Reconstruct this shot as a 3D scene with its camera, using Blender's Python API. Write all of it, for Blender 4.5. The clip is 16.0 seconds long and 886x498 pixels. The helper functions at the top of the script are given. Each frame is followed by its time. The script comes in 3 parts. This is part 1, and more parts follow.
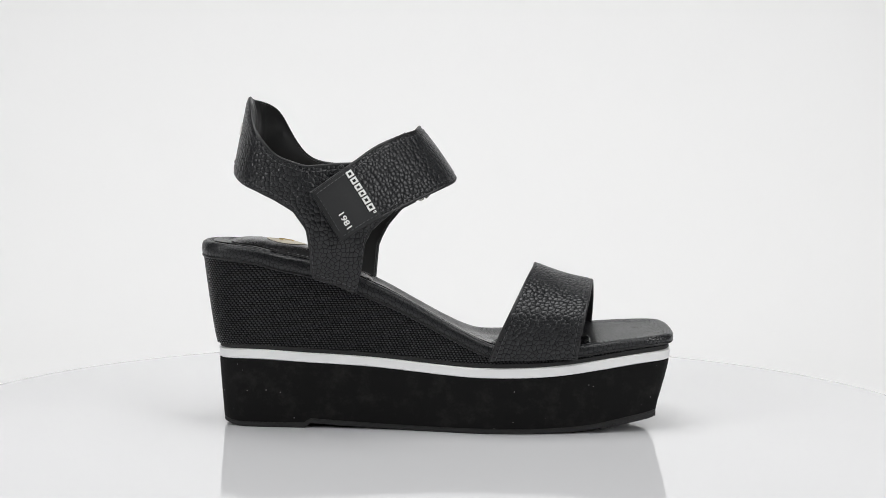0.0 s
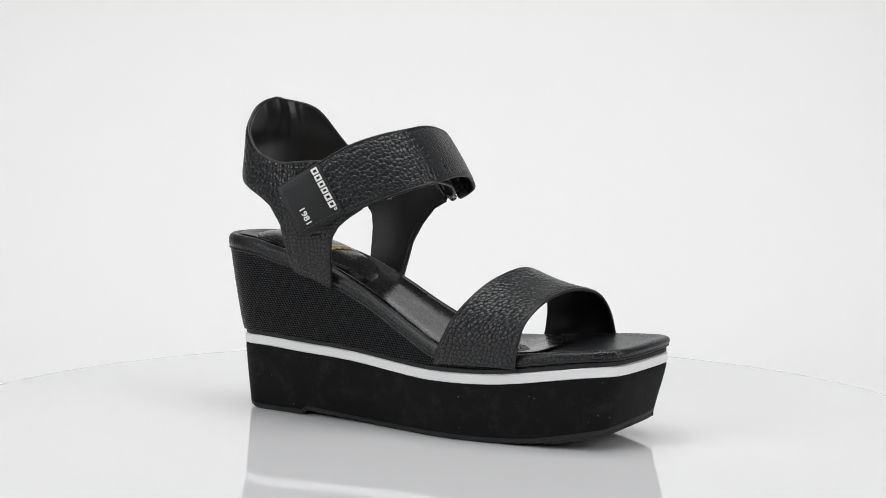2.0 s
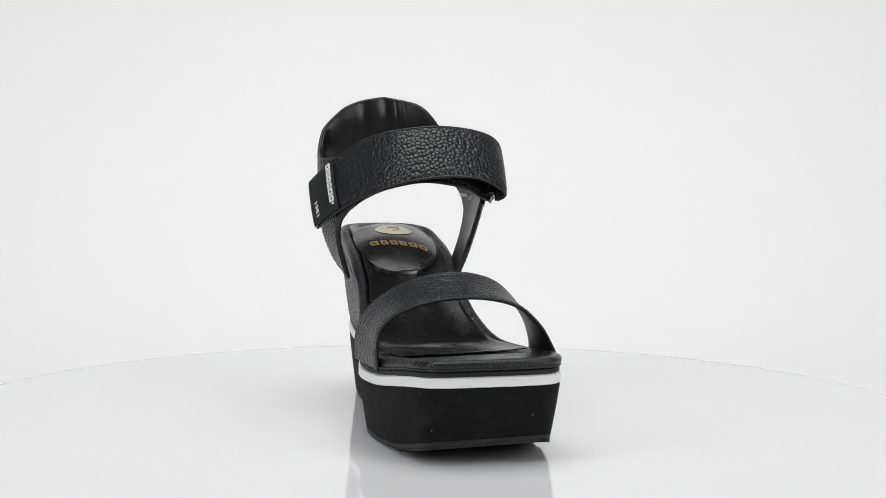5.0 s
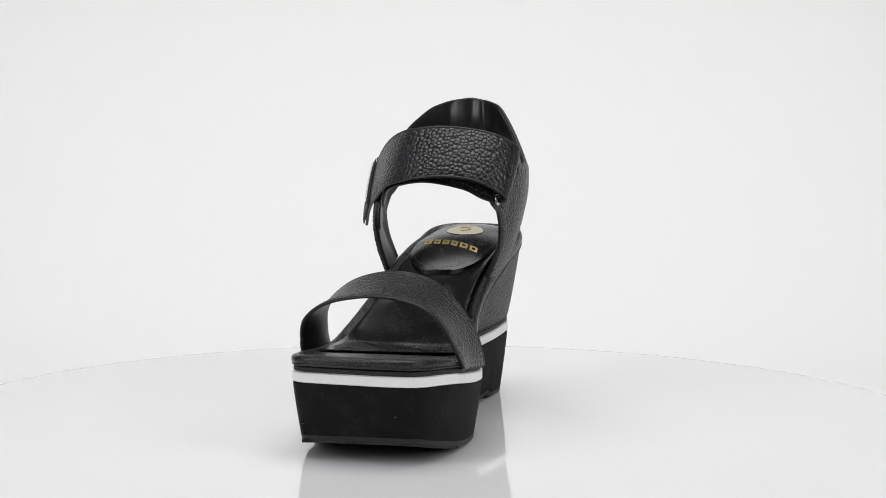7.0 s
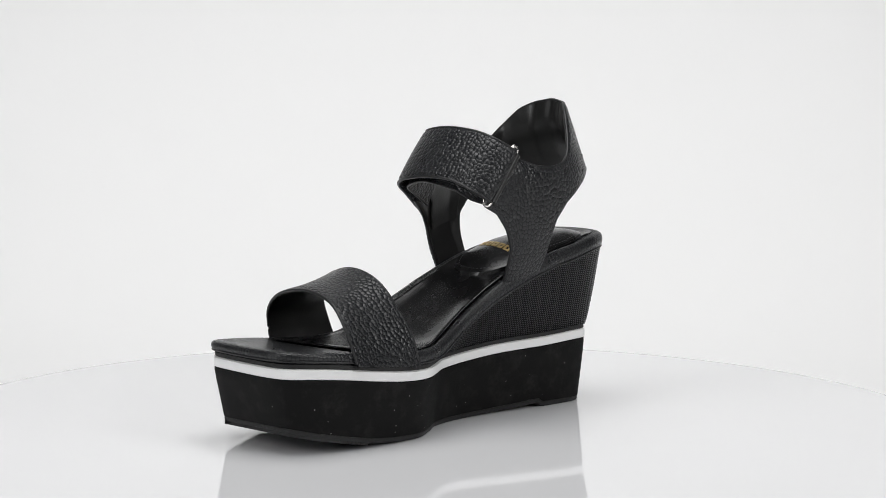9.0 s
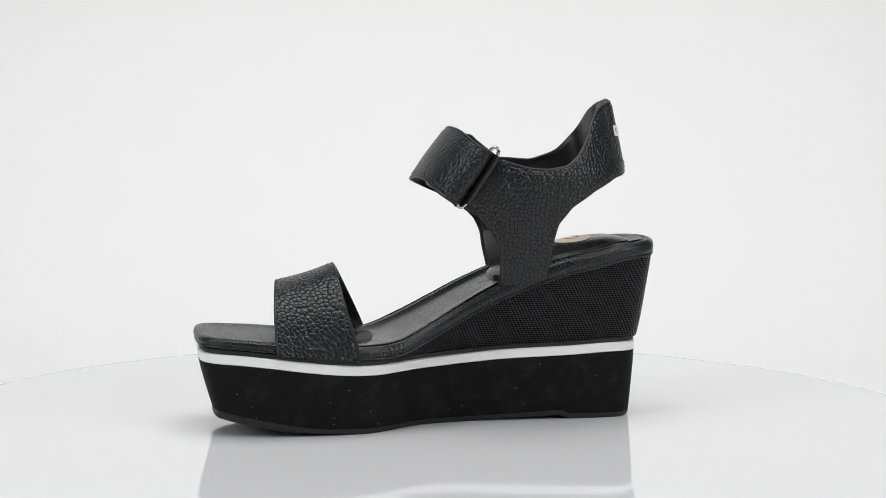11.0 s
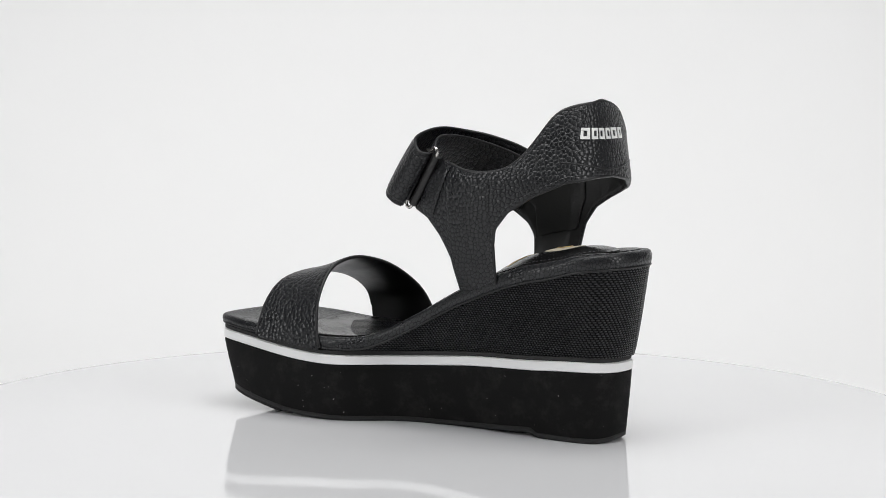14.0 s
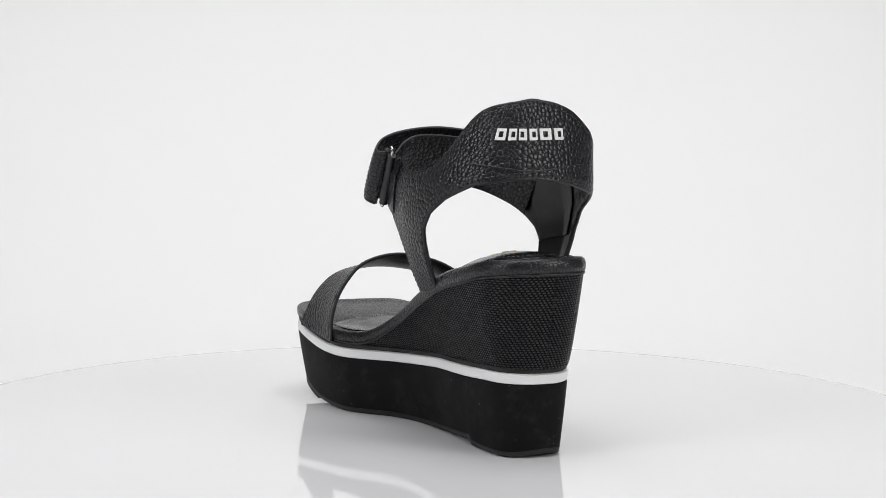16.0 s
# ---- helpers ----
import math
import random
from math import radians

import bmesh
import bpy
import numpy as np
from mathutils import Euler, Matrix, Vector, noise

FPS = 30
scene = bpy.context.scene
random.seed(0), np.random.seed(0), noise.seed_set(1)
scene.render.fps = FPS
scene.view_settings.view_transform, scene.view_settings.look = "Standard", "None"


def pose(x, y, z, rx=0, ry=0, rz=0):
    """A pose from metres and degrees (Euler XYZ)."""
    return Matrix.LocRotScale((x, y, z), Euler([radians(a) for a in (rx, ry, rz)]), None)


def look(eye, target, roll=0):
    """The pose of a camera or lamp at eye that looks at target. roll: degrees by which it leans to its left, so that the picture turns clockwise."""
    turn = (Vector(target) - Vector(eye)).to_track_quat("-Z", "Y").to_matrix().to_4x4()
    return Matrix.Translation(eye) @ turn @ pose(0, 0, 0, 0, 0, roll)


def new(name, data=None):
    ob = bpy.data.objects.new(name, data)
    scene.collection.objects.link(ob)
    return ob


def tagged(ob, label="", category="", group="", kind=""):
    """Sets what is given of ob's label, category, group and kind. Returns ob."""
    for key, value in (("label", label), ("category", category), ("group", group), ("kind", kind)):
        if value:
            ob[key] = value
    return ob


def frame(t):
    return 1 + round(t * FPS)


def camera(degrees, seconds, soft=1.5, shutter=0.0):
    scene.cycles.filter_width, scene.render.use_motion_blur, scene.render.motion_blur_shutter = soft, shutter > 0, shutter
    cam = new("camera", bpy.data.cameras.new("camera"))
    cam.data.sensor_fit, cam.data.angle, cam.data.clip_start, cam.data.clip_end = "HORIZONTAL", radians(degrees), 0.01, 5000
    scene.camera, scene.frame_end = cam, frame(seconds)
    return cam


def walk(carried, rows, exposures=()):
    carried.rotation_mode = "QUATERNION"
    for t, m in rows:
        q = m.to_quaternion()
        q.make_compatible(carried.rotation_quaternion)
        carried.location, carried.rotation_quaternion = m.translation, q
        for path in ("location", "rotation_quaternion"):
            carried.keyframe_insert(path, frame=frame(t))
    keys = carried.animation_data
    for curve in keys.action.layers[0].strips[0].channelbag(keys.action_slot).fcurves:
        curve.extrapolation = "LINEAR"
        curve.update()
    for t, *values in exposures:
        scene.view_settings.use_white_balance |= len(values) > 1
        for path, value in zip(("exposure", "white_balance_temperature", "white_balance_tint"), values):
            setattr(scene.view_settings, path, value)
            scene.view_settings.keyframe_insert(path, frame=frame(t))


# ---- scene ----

# ---------------------------------------------------------------- camera
cam = camera(28.77, 16.0, soft=0.7)
EYE = pose(0.0, -1.0, 0.1896, 84.893, 0.0, -0.310) @ pose(0, 0, 0, 0, 0, 0.349)
walk(cam, [(0.0, EYE), (16.0, EYE)])

TURN_START, TURN_RATE = 6.544, -15.3525      # degrees, degrees a second

# ---------------------------------------------------------------- light
world = bpy.data.worlds.new("studio")
scene.world = world
world.use_nodes = True
world.node_tree.nodes["Background"].inputs[0].default_value = (1.0, 1.0, 1.0, 1)
world.node_tree.nodes["Background"].inputs[1].default_value = 0.02


def softbox(name, eye, target, width, height, watts, colour=(1, 1, 1)):
    data = bpy.data.lights.new(name, "AREA")
    data.shape, data.size, data.size_y = "RECTANGLE", width, height
    data.energy, data.color = watts, colour
    ob = new(name, data)
    ob.matrix_world = look(eye, target)
    return ob


softbox("softbox_top", (0.0, -0.1, 1.45), (0.0, 0.0, 0.0), 1.3, 1.1, 17.4, (1.0, 1.0, 1.0))
softbox("softbox_side", (-1.25, -0.85, 0.75), (0.0, 0.0, 0.1), 0.6, 0.9, 9.0, (0.99, 0.995, 1.0))
softbox("softbox_side", (1.25, -0.85, 0.75), (0.0, 0.0, 0.1), 0.6, 0.9, 9.0, (1.0, 1.0, 1.0))
scene.view_settings.exposure = 0.0


# ---------------------------------------------------------------- materials
def material(name, colour, rough, metal=0.0):
    m = bpy.data.materials.new(name)
    m.use_nodes = True
    b = m.node_tree.nodes["Principled BSDF"]
    b.inputs["Base Color"].default_value = (*colour, 1)
    b.inputs["Roughness"].default_value = rough
    b.inputs["Metallic"].default_value = metal
    return m, m.node_tree, b


def node(tree, kind, **values):
    n = tree.nodes.new(kind)
    for key, value in values.items():
        n.inputs[key].default_value = value
    return n


def coords(tree, which="Object"):
    return tree.nodes.new("ShaderNodeTexCoord").outputs[which]


def math_node(tree, op, a, b=None):
    n = tree.nodes.new("ShaderNodeMath")
    n.operation = op
    for slot, v in ((0, a), (1, b)):
        if v is None:
            continue
        if isinstance(v, (int, float)):
            n.inputs[slot].default_value = v
        else:
            tree.links.new(v, n.inputs[slot])
    return n.outputs[0]


def ramp(tree, source, low, high, a, b):
    n = tree.nodes.new("ShaderNodeMapRange")
    n.inputs[1].default_value, n.inputs[2].default_value = low, high
    n.inputs[3].default_value, n.inputs[4].default_value = a, b
    tree.links.new(source, n.inputs[0])
    return n.outputs[0]


def mix_colour(tree, factor, a, b):
    n = tree.nodes.new("ShaderNodeMix")
    n.data_type = "RGBA"
    n.inputs[6].default_value, n.inputs[7].default_value = (*a, 1), (*b, 1)
    tree.links.new(factor, n.inputs[0])
    return n.outputs[2]


def relief(tree, bsdf, height, strength, distance):
    n = node(tree, "ShaderNodeBump", Strength=strength, Distance=distance)
    tree.links.new(height, n.inputs["Height"])
    tree.links.new(n.outputs[0], bsdf.inputs["Normal"])
    return n


def pebbled_leather(name, depth, size=400.0, groove_shade=0.0055):
    m, t, b = material(name, (0.014, 0.015, 0.017), 0.36)
    uv = coords(t, "UV")
    warp = node(t, "ShaderNodeTexNoise", Scale=240.0, Detail=2.0)
    t.links.new(uv, warp.inputs["Vector"])
    add = t.nodes.new("ShaderNodeMixRGB")
    add.blend_type = "ADD"
    add.inputs[0].default_value = 0.0014
    t.links.new(uv, add.inputs[1])
    t.links.new(warp.outputs["Color"], add.inputs[2])
    cell = node(t, "ShaderNodeTexVoronoi", Scale=size, Randomness=0.85)
    cell.voronoi_dimensions, cell.feature = "2D", "SMOOTH_F1"
    cell.inputs["Smoothness"].default_value = 0.22
    t.links.new(add.outputs[0], cell.inputs["Vector"])
    far = math_node(t, "MINIMUM", math_node(t, "MULTIPLY", cell.outputs["Distance"], 1.35), 1.0)
    dome = math_node(t, "SUBTRACT", 1.0, math_node(t, "MULTIPLY", far, far))
    rim = node(t, "ShaderNodeTexVoronoi", Scale=size, Randomness=0.85)
    rim.voronoi_dimensions, rim.feature = "2D", "DISTANCE_TO_EDGE"
    t.links.new(add.outputs[0], rim.inputs["Vector"])
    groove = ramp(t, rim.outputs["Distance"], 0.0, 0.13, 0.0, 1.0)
    grain = node(t, "ShaderNodeTexNoise", Scale=2200.0, Detail=3.0)
    t.links.new(uv, grain.inputs["Vector"])
    crown = math_node(t, "ADD", math_node(t, "MULTIPLY", dome, 0.82), math_node(t, "MULTIPLY", groove, 0.18))
    height = math_node(t, "ADD", crown, math_node(t, "MULTIPLY", grain.outputs["Fac"], 0.05))
    relief(t, b, height, 1.0, depth)
    # shade between the pebbles is put into the base colour: darker along the grooves
    t.links.new(mix_colour(t, groove, (groove_shade, groove_shade * 1.04, groove_shade * 1.18), (0.0104, 0.0110, 0.0124)), b.inputs["Base Color"])
    broad = node(t, "ShaderNodeTexNoise", Scale=45.0, Detail=3.0)
    t.links.new(coords(t), broad.inputs["Vector"])
    wear = ramp(t, broad.outputs["Fac"], 0.3, 0.7, 0.26, 0.36)
    t.links.new(math_node(t, "ADD", wear, ramp(t, groove, 0.0, 1.0, 0.18, 0.0)), b.inputs["Roughness"])
    # highlights are weakened in the grooves to deepen that painted shade
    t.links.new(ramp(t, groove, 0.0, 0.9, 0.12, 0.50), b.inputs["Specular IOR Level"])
    return m


def smooth_leather(name, colour, rough, streak=0.35):
    m, t, b = material(name, colour, rough)
    n = node(t, "ShaderNodeTexNoise", Scale=900.0, Detail=4.0)
    t.links.new(coords(t), n.inputs["Vector"])
    w = node(t, "ShaderNodeTexNoise", Scale=60.0, Detail=4.0, Roughness=0.6)
    t.links.new(coords(t), w.inputs["Vector"])
    h = math_node(t, "ADD", math_node(t, "MULTIPLY", n.outputs["Fac"], 0.25), w.outputs["Fac"])
    relief(t, b, h, streak, 0.0009)
    t.links.new(ramp(t, w.outputs["Fac"], 0.3, 0.7, rough - 0.06, rough + 0.08), b.inputs["Roughness"])
    return m


def woven_nylon():
    m, t, b = material("woven_nylon", (0.02, 0.02, 0.022), 0.34)
    uv = t.nodes.new("ShaderNodeSeparateXYZ")
    t.links.new(coords(t, "UV"), uv.inputs[0])
    pitch_u, pitch_v = 0.0020, 0.00125
    row = math_node(t, "FLOOR", math_node(t, "DIVIDE", uv.outputs[1], pitch_v))
    shift = math_node(t, "MULTIPLY", row, 0.36)
    fu = math_node(t, "FRACT", math_node(t, "ADD", math_node(t, "DIVIDE", uv.outputs[0], pitch_u), shift))
    fv = math_node(t, "FRACT", math_node(t, "DIVIDE", uv.outputs[1], pitch_v))
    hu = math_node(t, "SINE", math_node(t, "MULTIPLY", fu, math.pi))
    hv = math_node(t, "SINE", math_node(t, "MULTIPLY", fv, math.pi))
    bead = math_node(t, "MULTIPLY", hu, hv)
    fine = node(t, "ShaderNodeTexNoise", Scale=1500.0, Detail=2.0)
    t.links.new(coords(t), fine.inputs["Vector"])
    h = math_node(t, "ADD", bead, math_node(t, "MULTIPLY", fine.outputs["Fac"], 0.3))
    relief(t, b, h, 1.0, 0.0005)
    # shade in the gaps of the weave is painted in: darker, with less specular
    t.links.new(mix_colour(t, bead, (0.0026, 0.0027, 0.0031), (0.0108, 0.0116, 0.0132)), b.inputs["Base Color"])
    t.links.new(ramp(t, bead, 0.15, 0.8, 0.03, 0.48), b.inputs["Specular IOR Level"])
    return m


def foam_rubber():
    m, t, b = material("foam_rubber", (0.009, 0.009, 0.009), 0.70)
    n = node(t, "ShaderNodeTexNoise", Scale=1800.0, Detail=3.0)
    t.links.new(coords(t), n.inputs["Vector"])
    scuff = node(t, "ShaderNodeTexNoise", Scale=75.0, Detail=7.0, Roughness=0.75)
    t.links.new(coords(t), scuff.inputs["Vector"])
    dust = node(t, "ShaderNodeTexVoronoi", Scale=380.0)
    t.links.new(coords(t), dust.inputs["Vector"])
    pick = math_node(t, "GREATER_THAN", node_colour(t, dust), 0.93)
    speck = math_node(t, "MULTIPLY", math_node(t, "LESS_THAN", dust.outputs["Distance"], 0.12), pick)
    base = mix_colour(t, ramp(t, scuff.outputs["Fac"], 0.50, 0.74, 0.0, 1.0), (0.0034, 0.0034, 0.0034), (0.017, 0.0162, 0.0155))
    spec = t.nodes.new("ShaderNodeMix")
    spec.data_type = "RGBA"
    t.links.new(speck, spec.inputs[0])
    t.links.new(base, spec.inputs[6])
    spec.inputs[7].default_value = (0.20, 0.195, 0.19, 1)
    t.links.new(spec.outputs[2], b.inputs["Base Color"])
    relief(t, b, math_node(t, "ADD", n.outputs["Fac"], scuff.outputs["Fac"]), 0.35, 0.0004)
    b.inputs["Specular IOR Level"].default_value = 0.17
    return m


def node_colour(tree, voronoi):
    s = tree.nodes.new("ShaderNodeSeparateColor")
    tree.links.new(voronoi.outputs["Color"], s.inputs[0])
    return s.outputs[0]


def dull(name, colour, rough, metal=0.0, scale=400.0, strength=0.15):
    m, t, b = material(name, colour, rough, metal)
    n = node(t, "ShaderNodeTexNoise", Scale=scale, Detail=3.0)
    t.links.new(coords(t), n.inputs["Vector"])
    relief(t, b, n.outputs["Fac"], strength, 0.0004)
    t.links.new(ramp(t, n.outputs["Fac"], 0.3, 0.7, max(rough - 0.05, 0.02), rough + 0.06), b.inputs["Roughness"])
    return m


def acrylic():
    m, t, b = material("white_acrylic", (0.76, 0.76, 0.78), 0.05)
    n = node(t, "ShaderNodeTexNoise", Scale=9.0, Detail=4.0)
    t.links.new(coords(t), n.inputs["Vector"])
    t.links.new(ramp(t, n.outputs["Fac"], 0.3, 0.7, 0.035, 0.07), b.inputs["Roughness"])
    t.links.new(mix_colour(t, n.outputs["Fac"], (0.765, 0.766, 0.778), (0.783, 0.784, 0.796)), b.inputs["Base Color"])
    b.inputs["Specular IOR Level"].default_value = 0.6
    return m


def paper():
    m, t, b = material("white_paper", (0.86, 0.86, 0.855), 0.8)
    n = node(t, "ShaderNodeTexNoise", Scale=3.0, Detail=4.0)
    t.links.new(coords(t), n.inputs["Vector"])
    t.links.new(mix_colour(t, n.outputs["Fac"], (0.878, 0.877, 0.876), (0.893, 0.892, 0.890)), b.inputs["Base Color"])
    return m


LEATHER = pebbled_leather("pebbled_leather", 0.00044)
SOFT_LEATHER = pebbled_leather("soft_pebbled_leather", 0.00020, 430.0, 0.0078)
LINING = smooth_leather("lining_leather", (0.0065, 0.0064, 0.0062), 0.35, 0.35)
INSOLE = smooth_leather("insole_leather", (0.006, 0.006, 0.0064), 0.24, 0.14)
NYLON = woven_nylon()
FOAM = foam_rubber()
OUTSOLE = dull("outsole_rubber", (0.008, 0.008, 0.008), 0.55, 0.0, 700.0, 0.3)
WHITE = dull("white_rubber", (0.88, 0.88, 0.875), 0.45, 0.0, 300.0, 0.05)
WELT = dull("black_welt", (0.008, 0.008, 0.008), 0.6)
THREAD = dull("black_thread", (0.042, 0.042, 0.045), 0.40, 0.0, 1500.0, 0.3)
EDGE = dull("cut_edge", (0.007, 0.007, 0.008), 0.42)
BADGE = dull("black_silicone", (0.006, 0.0066, 0.0075), 0.52, 0.0, 900.0, 0.08)
PRINT = dull("white_print", (0.82, 0.82, 0.80), 0.5)
GOLD = dull("gold_foil", (0.55, 0.40, 0.17), 0.35, 0.85)
CREAM = dull("cream_sticker", (0.62, 0.56, 0.44), 0.5)
STAMP = dull("grey_stamp", (0.42, 0.42, 0.42), 0.6)
STEEL = dull("nickel_wire", (0.62, 0.60, 0.57), 0.22, 1.0, 600.0, 0.05)
ACRYLIC = acrylic()
PAPER = paper()
ROOM = dull("grey_room_paint", (0.07, 0.07, 0.072), 0.8, 0.0, 30.0, 0.05)


# ---------------------------------------------------------------- mesh helpers
def link_mesh(name, verts, faces, mat, parent=None, label="", smooth=True, uvs=None):
    me = bpy.data.meshes.new(name)
    me.from_pydata([tuple(map(float, v)) for v in verts], [], faces)
    me.materials.append(mat)
    if uvs is not None:
        layer = me.uv_layers.new(name="UVMap")
        for loop in me.loops:
            layer.data[loop.index].uv = uvs[loop.vertex_index]
    bm = bmesh.new()
    bm.from_mesh(me)
    bmesh.ops.recalc_face_normals(bm, faces=bm.faces)
    for f in bm.faces:
        f.smooth = smooth
    if smooth:
        for e in bm.edges:
            e.smooth = len(e.link_faces) != 2 or e.calc_face_angle(0) < 0.9
    bm.to_mesh(me)
    bm.free()
    ob = new(name, me)
    if parent:
        ob.parent = parent
    if label:
        tagged(ob, label)
    return ob


def spline(points, n, closed=False):
    """Points along a Catmull-Rom curve, n for each span."""
    p = [np.array(q, float) for q in points]
    if not closed:
        p = [2 * p[0] - p[1]] + p + [2 * p[-1] - p[-2]]
        spans = range(1, len(p) - 2)
    else:
        spans = range(len(p))
    out = []
    for i in spans:
        a, b, c, d = p[i - 1], p[i], p[(i + 1) % len(p)], p[(i + 2) % len(p)]
        for k in range(n):
            t = k / n
            out.append(0.5 * (2 * b + (c - a) * t + (2 * a - 5 * b + 4 * c - d) * t * t + (3 * b - a - 3 * c + d) * t ** 3))
    if not closed:
        out.append(p[-2])
    return np.array(out)


def resample(curve, n):
    d = np.concatenate([[0], np.cumsum(np.linalg.norm(np.diff(curve, axis=0), axis=1))])
    s = np.linspace(0, d[-1], n)
    return np.stack([np.interp(s, d, curve[:, k]) for k in range(curve.shape[1])], -1)


def grid_normals(g):
    du = np.gradient(g, axis=0)
    dv = np.gradient(g, axis=1)
    n = np.cross(du, dv)
    return n / np.maximum(np.linalg.norm(n, axis=2, keepdims=True), 1e-12)


def shell(name, g, normals, low, high, mat, parent, label="", soft=True, rise=False):
    """A sheet with thickness: the grid g moved along its normals from low to high, with rounded rims."""
    nu, nv = g.shape[:2]
    mid = (low + high) / 2
    hi = np.full((nu, nv), high) if np.isscalar(high) else high.copy()
    lo = np.full((nu, nv), low) if np.isscalar(low) else low.copy()
    if soft:
        for rim in (np.s_[0, :], np.s_[-1, :], np.s_[:, 0], np.s_[:, -1]):
            h, l = hi[rim].copy(), lo[rim].copy()
            hi[rim], lo[rim] = l + 0.68 * (h - l), l + 0.22 * (h - l)
    top = g + normals * hi[..., None]
    bot = g + normals * lo[..., None]
    verts = np.concatenate([top.reshape(-1, 3), bot.reshape(-1, 3)])
    k = nu * nv
    faces = []
    for i in range(nu - 1):
        for j in range(nv - 1):
            a, b, c, d = i * nv + j, (i + 1) * nv + j, (i + 1) * nv + j + 1, i * nv + j + 1
            faces.append((a, b, c, d))
            faces.append((k + d, k + c, k + b, k + a))
    for i in range(nu - 1):
        a, b = i * nv, (i + 1) * nv
        faces.append((a, k + a, k + b, b))
        a, b = i * nv + nv - 1, (i + 1) * nv + nv - 1
        faces.append((b, k + b, k + a, a))
    for j in range(nv - 1):
        a, b = j, j + 1
        faces.append((b, k + b, k + a, a))
        a, b = (nu - 1) * nv + j, (nu - 1) * nv + j + 1
        faces.append((a, k + a, k + b, b))
    u = np.concatenate([[0], np.cumsum(np.linalg.norm(np.diff(g[:, nv // 2, :2 if rise else 3], axis=0), axis=1))])
    uvs = []
    for i in range(nu):
        v = np.concatenate([[0], np.cumsum(np.linalg.norm(np.diff(g[i], axis=0), axis=1))])
        v = v + (g[i, 0, 2] if rise else -v[-1] / 2)
        uvs += [(float(u[i]), float(q)) for q in v]
    return link_mesh(name, verts, faces, mat, parent, label, uvs=uvs + uvs)


def loft(name, rings, mat, parent, label="", cap=(True, True), uvs=None):
    n = len(rings[0])
    verts = np.concatenate(rings)
    faces = []
    for k in range(len(rings) - 1):
        for i in range(n):
            j = (i + 1) % n
            faces.append((k * n + i, k * n + j, (k + 1) * n + j, (k + 1) * n + i))
    if cap[0]:
        faces.append(tuple(reversed(range(n))))
    if cap[1]:
        faces.append(tuple((len(rings) - 1) * n + i for i in range(n)))
    return link_mesh(name, verts, faces, mat, parent, label, uvs=uvs)


def stitches(name, path, normals, parent, mat, length=0.0021, gap=0.0010, width=0.0006, lift=0.00016):
    """A seam of short raised threads along a path."""
    d = np.concatenate([[0], np.cumsum(np.linalg.norm(np.diff(path, axis=0), axis=1))])
    verts, faces = [], []
    at = gap
    while at + length < d[-1]:
        q = [np.array([np.interp(at + f * length, d, path[:, k]) for k in range(3)]) for f in (0, 0.5, 1)]
        n = np.array([np.interp(at + 0.5 * length, d, normals[:, k]) for k in range(3)])
        n /= np.linalg.norm(n)
        along = q[2] - q[0]
        side = np.cross(n, along)
        side /= max(np.linalg.norm(side), 1e-9)
        k = len(verts)
        for c, w, h in ((q[0], 0.5, -0.4), (q[1], 1.0, 1.0), (q[2], 0.5, -0.4)):
            verts += [c - side * width * w * 0.5 - n * lift, c + n * lift * h, c + side * width * w * 0.5 - n * lift]
        for r in (0, 3):
            faces += [(k + r, k + r + 1, k + r + 4, k + r + 3), (k + r + 1, k + r + 2, k + r + 5, k + r + 4)]
        at += length + gap
    ob = link_mesh(name, verts, faces, mat, parent)
    return tagged(ob, kind="stuff")


def tube(name, path, radius, mat, parent, closed=False, sides=8, label=""):
    n = len(path)
    verts, faces = [], []
    ref = np.array([0.0, 0.0, 1.0])
    for i in range(n):
        a = path[(i - 1) % n] if closed or i else path[0]
        b = path[(i + 1) % n] if closed or i < n - 1 else path[-1]
        t = b - a
        t /= np.linalg.norm(t)
        u = np.cross(t, ref)
        if np.linalg.norm(u) < 0.2:
            u = np.cross(t, np.array([1.0, 0, 0]))
        u /= np.linalg.norm(u)
        v = np.cross(t, u)
        for k in range(sides):
            w = 2 * math.pi * k / sides
            verts.append(path[i] + radius * (math.cos(w) * u + math.sin(w) * v))
    for i in range(n if closed else n - 1):
        j = (i + 1) % n
        for k in range(sides):
            m = (k + 1) % sides
            faces.append((i * sides + k, i * sides + m, j * sides + m, j * sides + k))
    if not closed:
        faces += [tuple(range(sides)), tuple(reversed(range((n - 1) * sides, n * sides)))]
    return link_mesh(name, verts, faces, mat, parent, label)


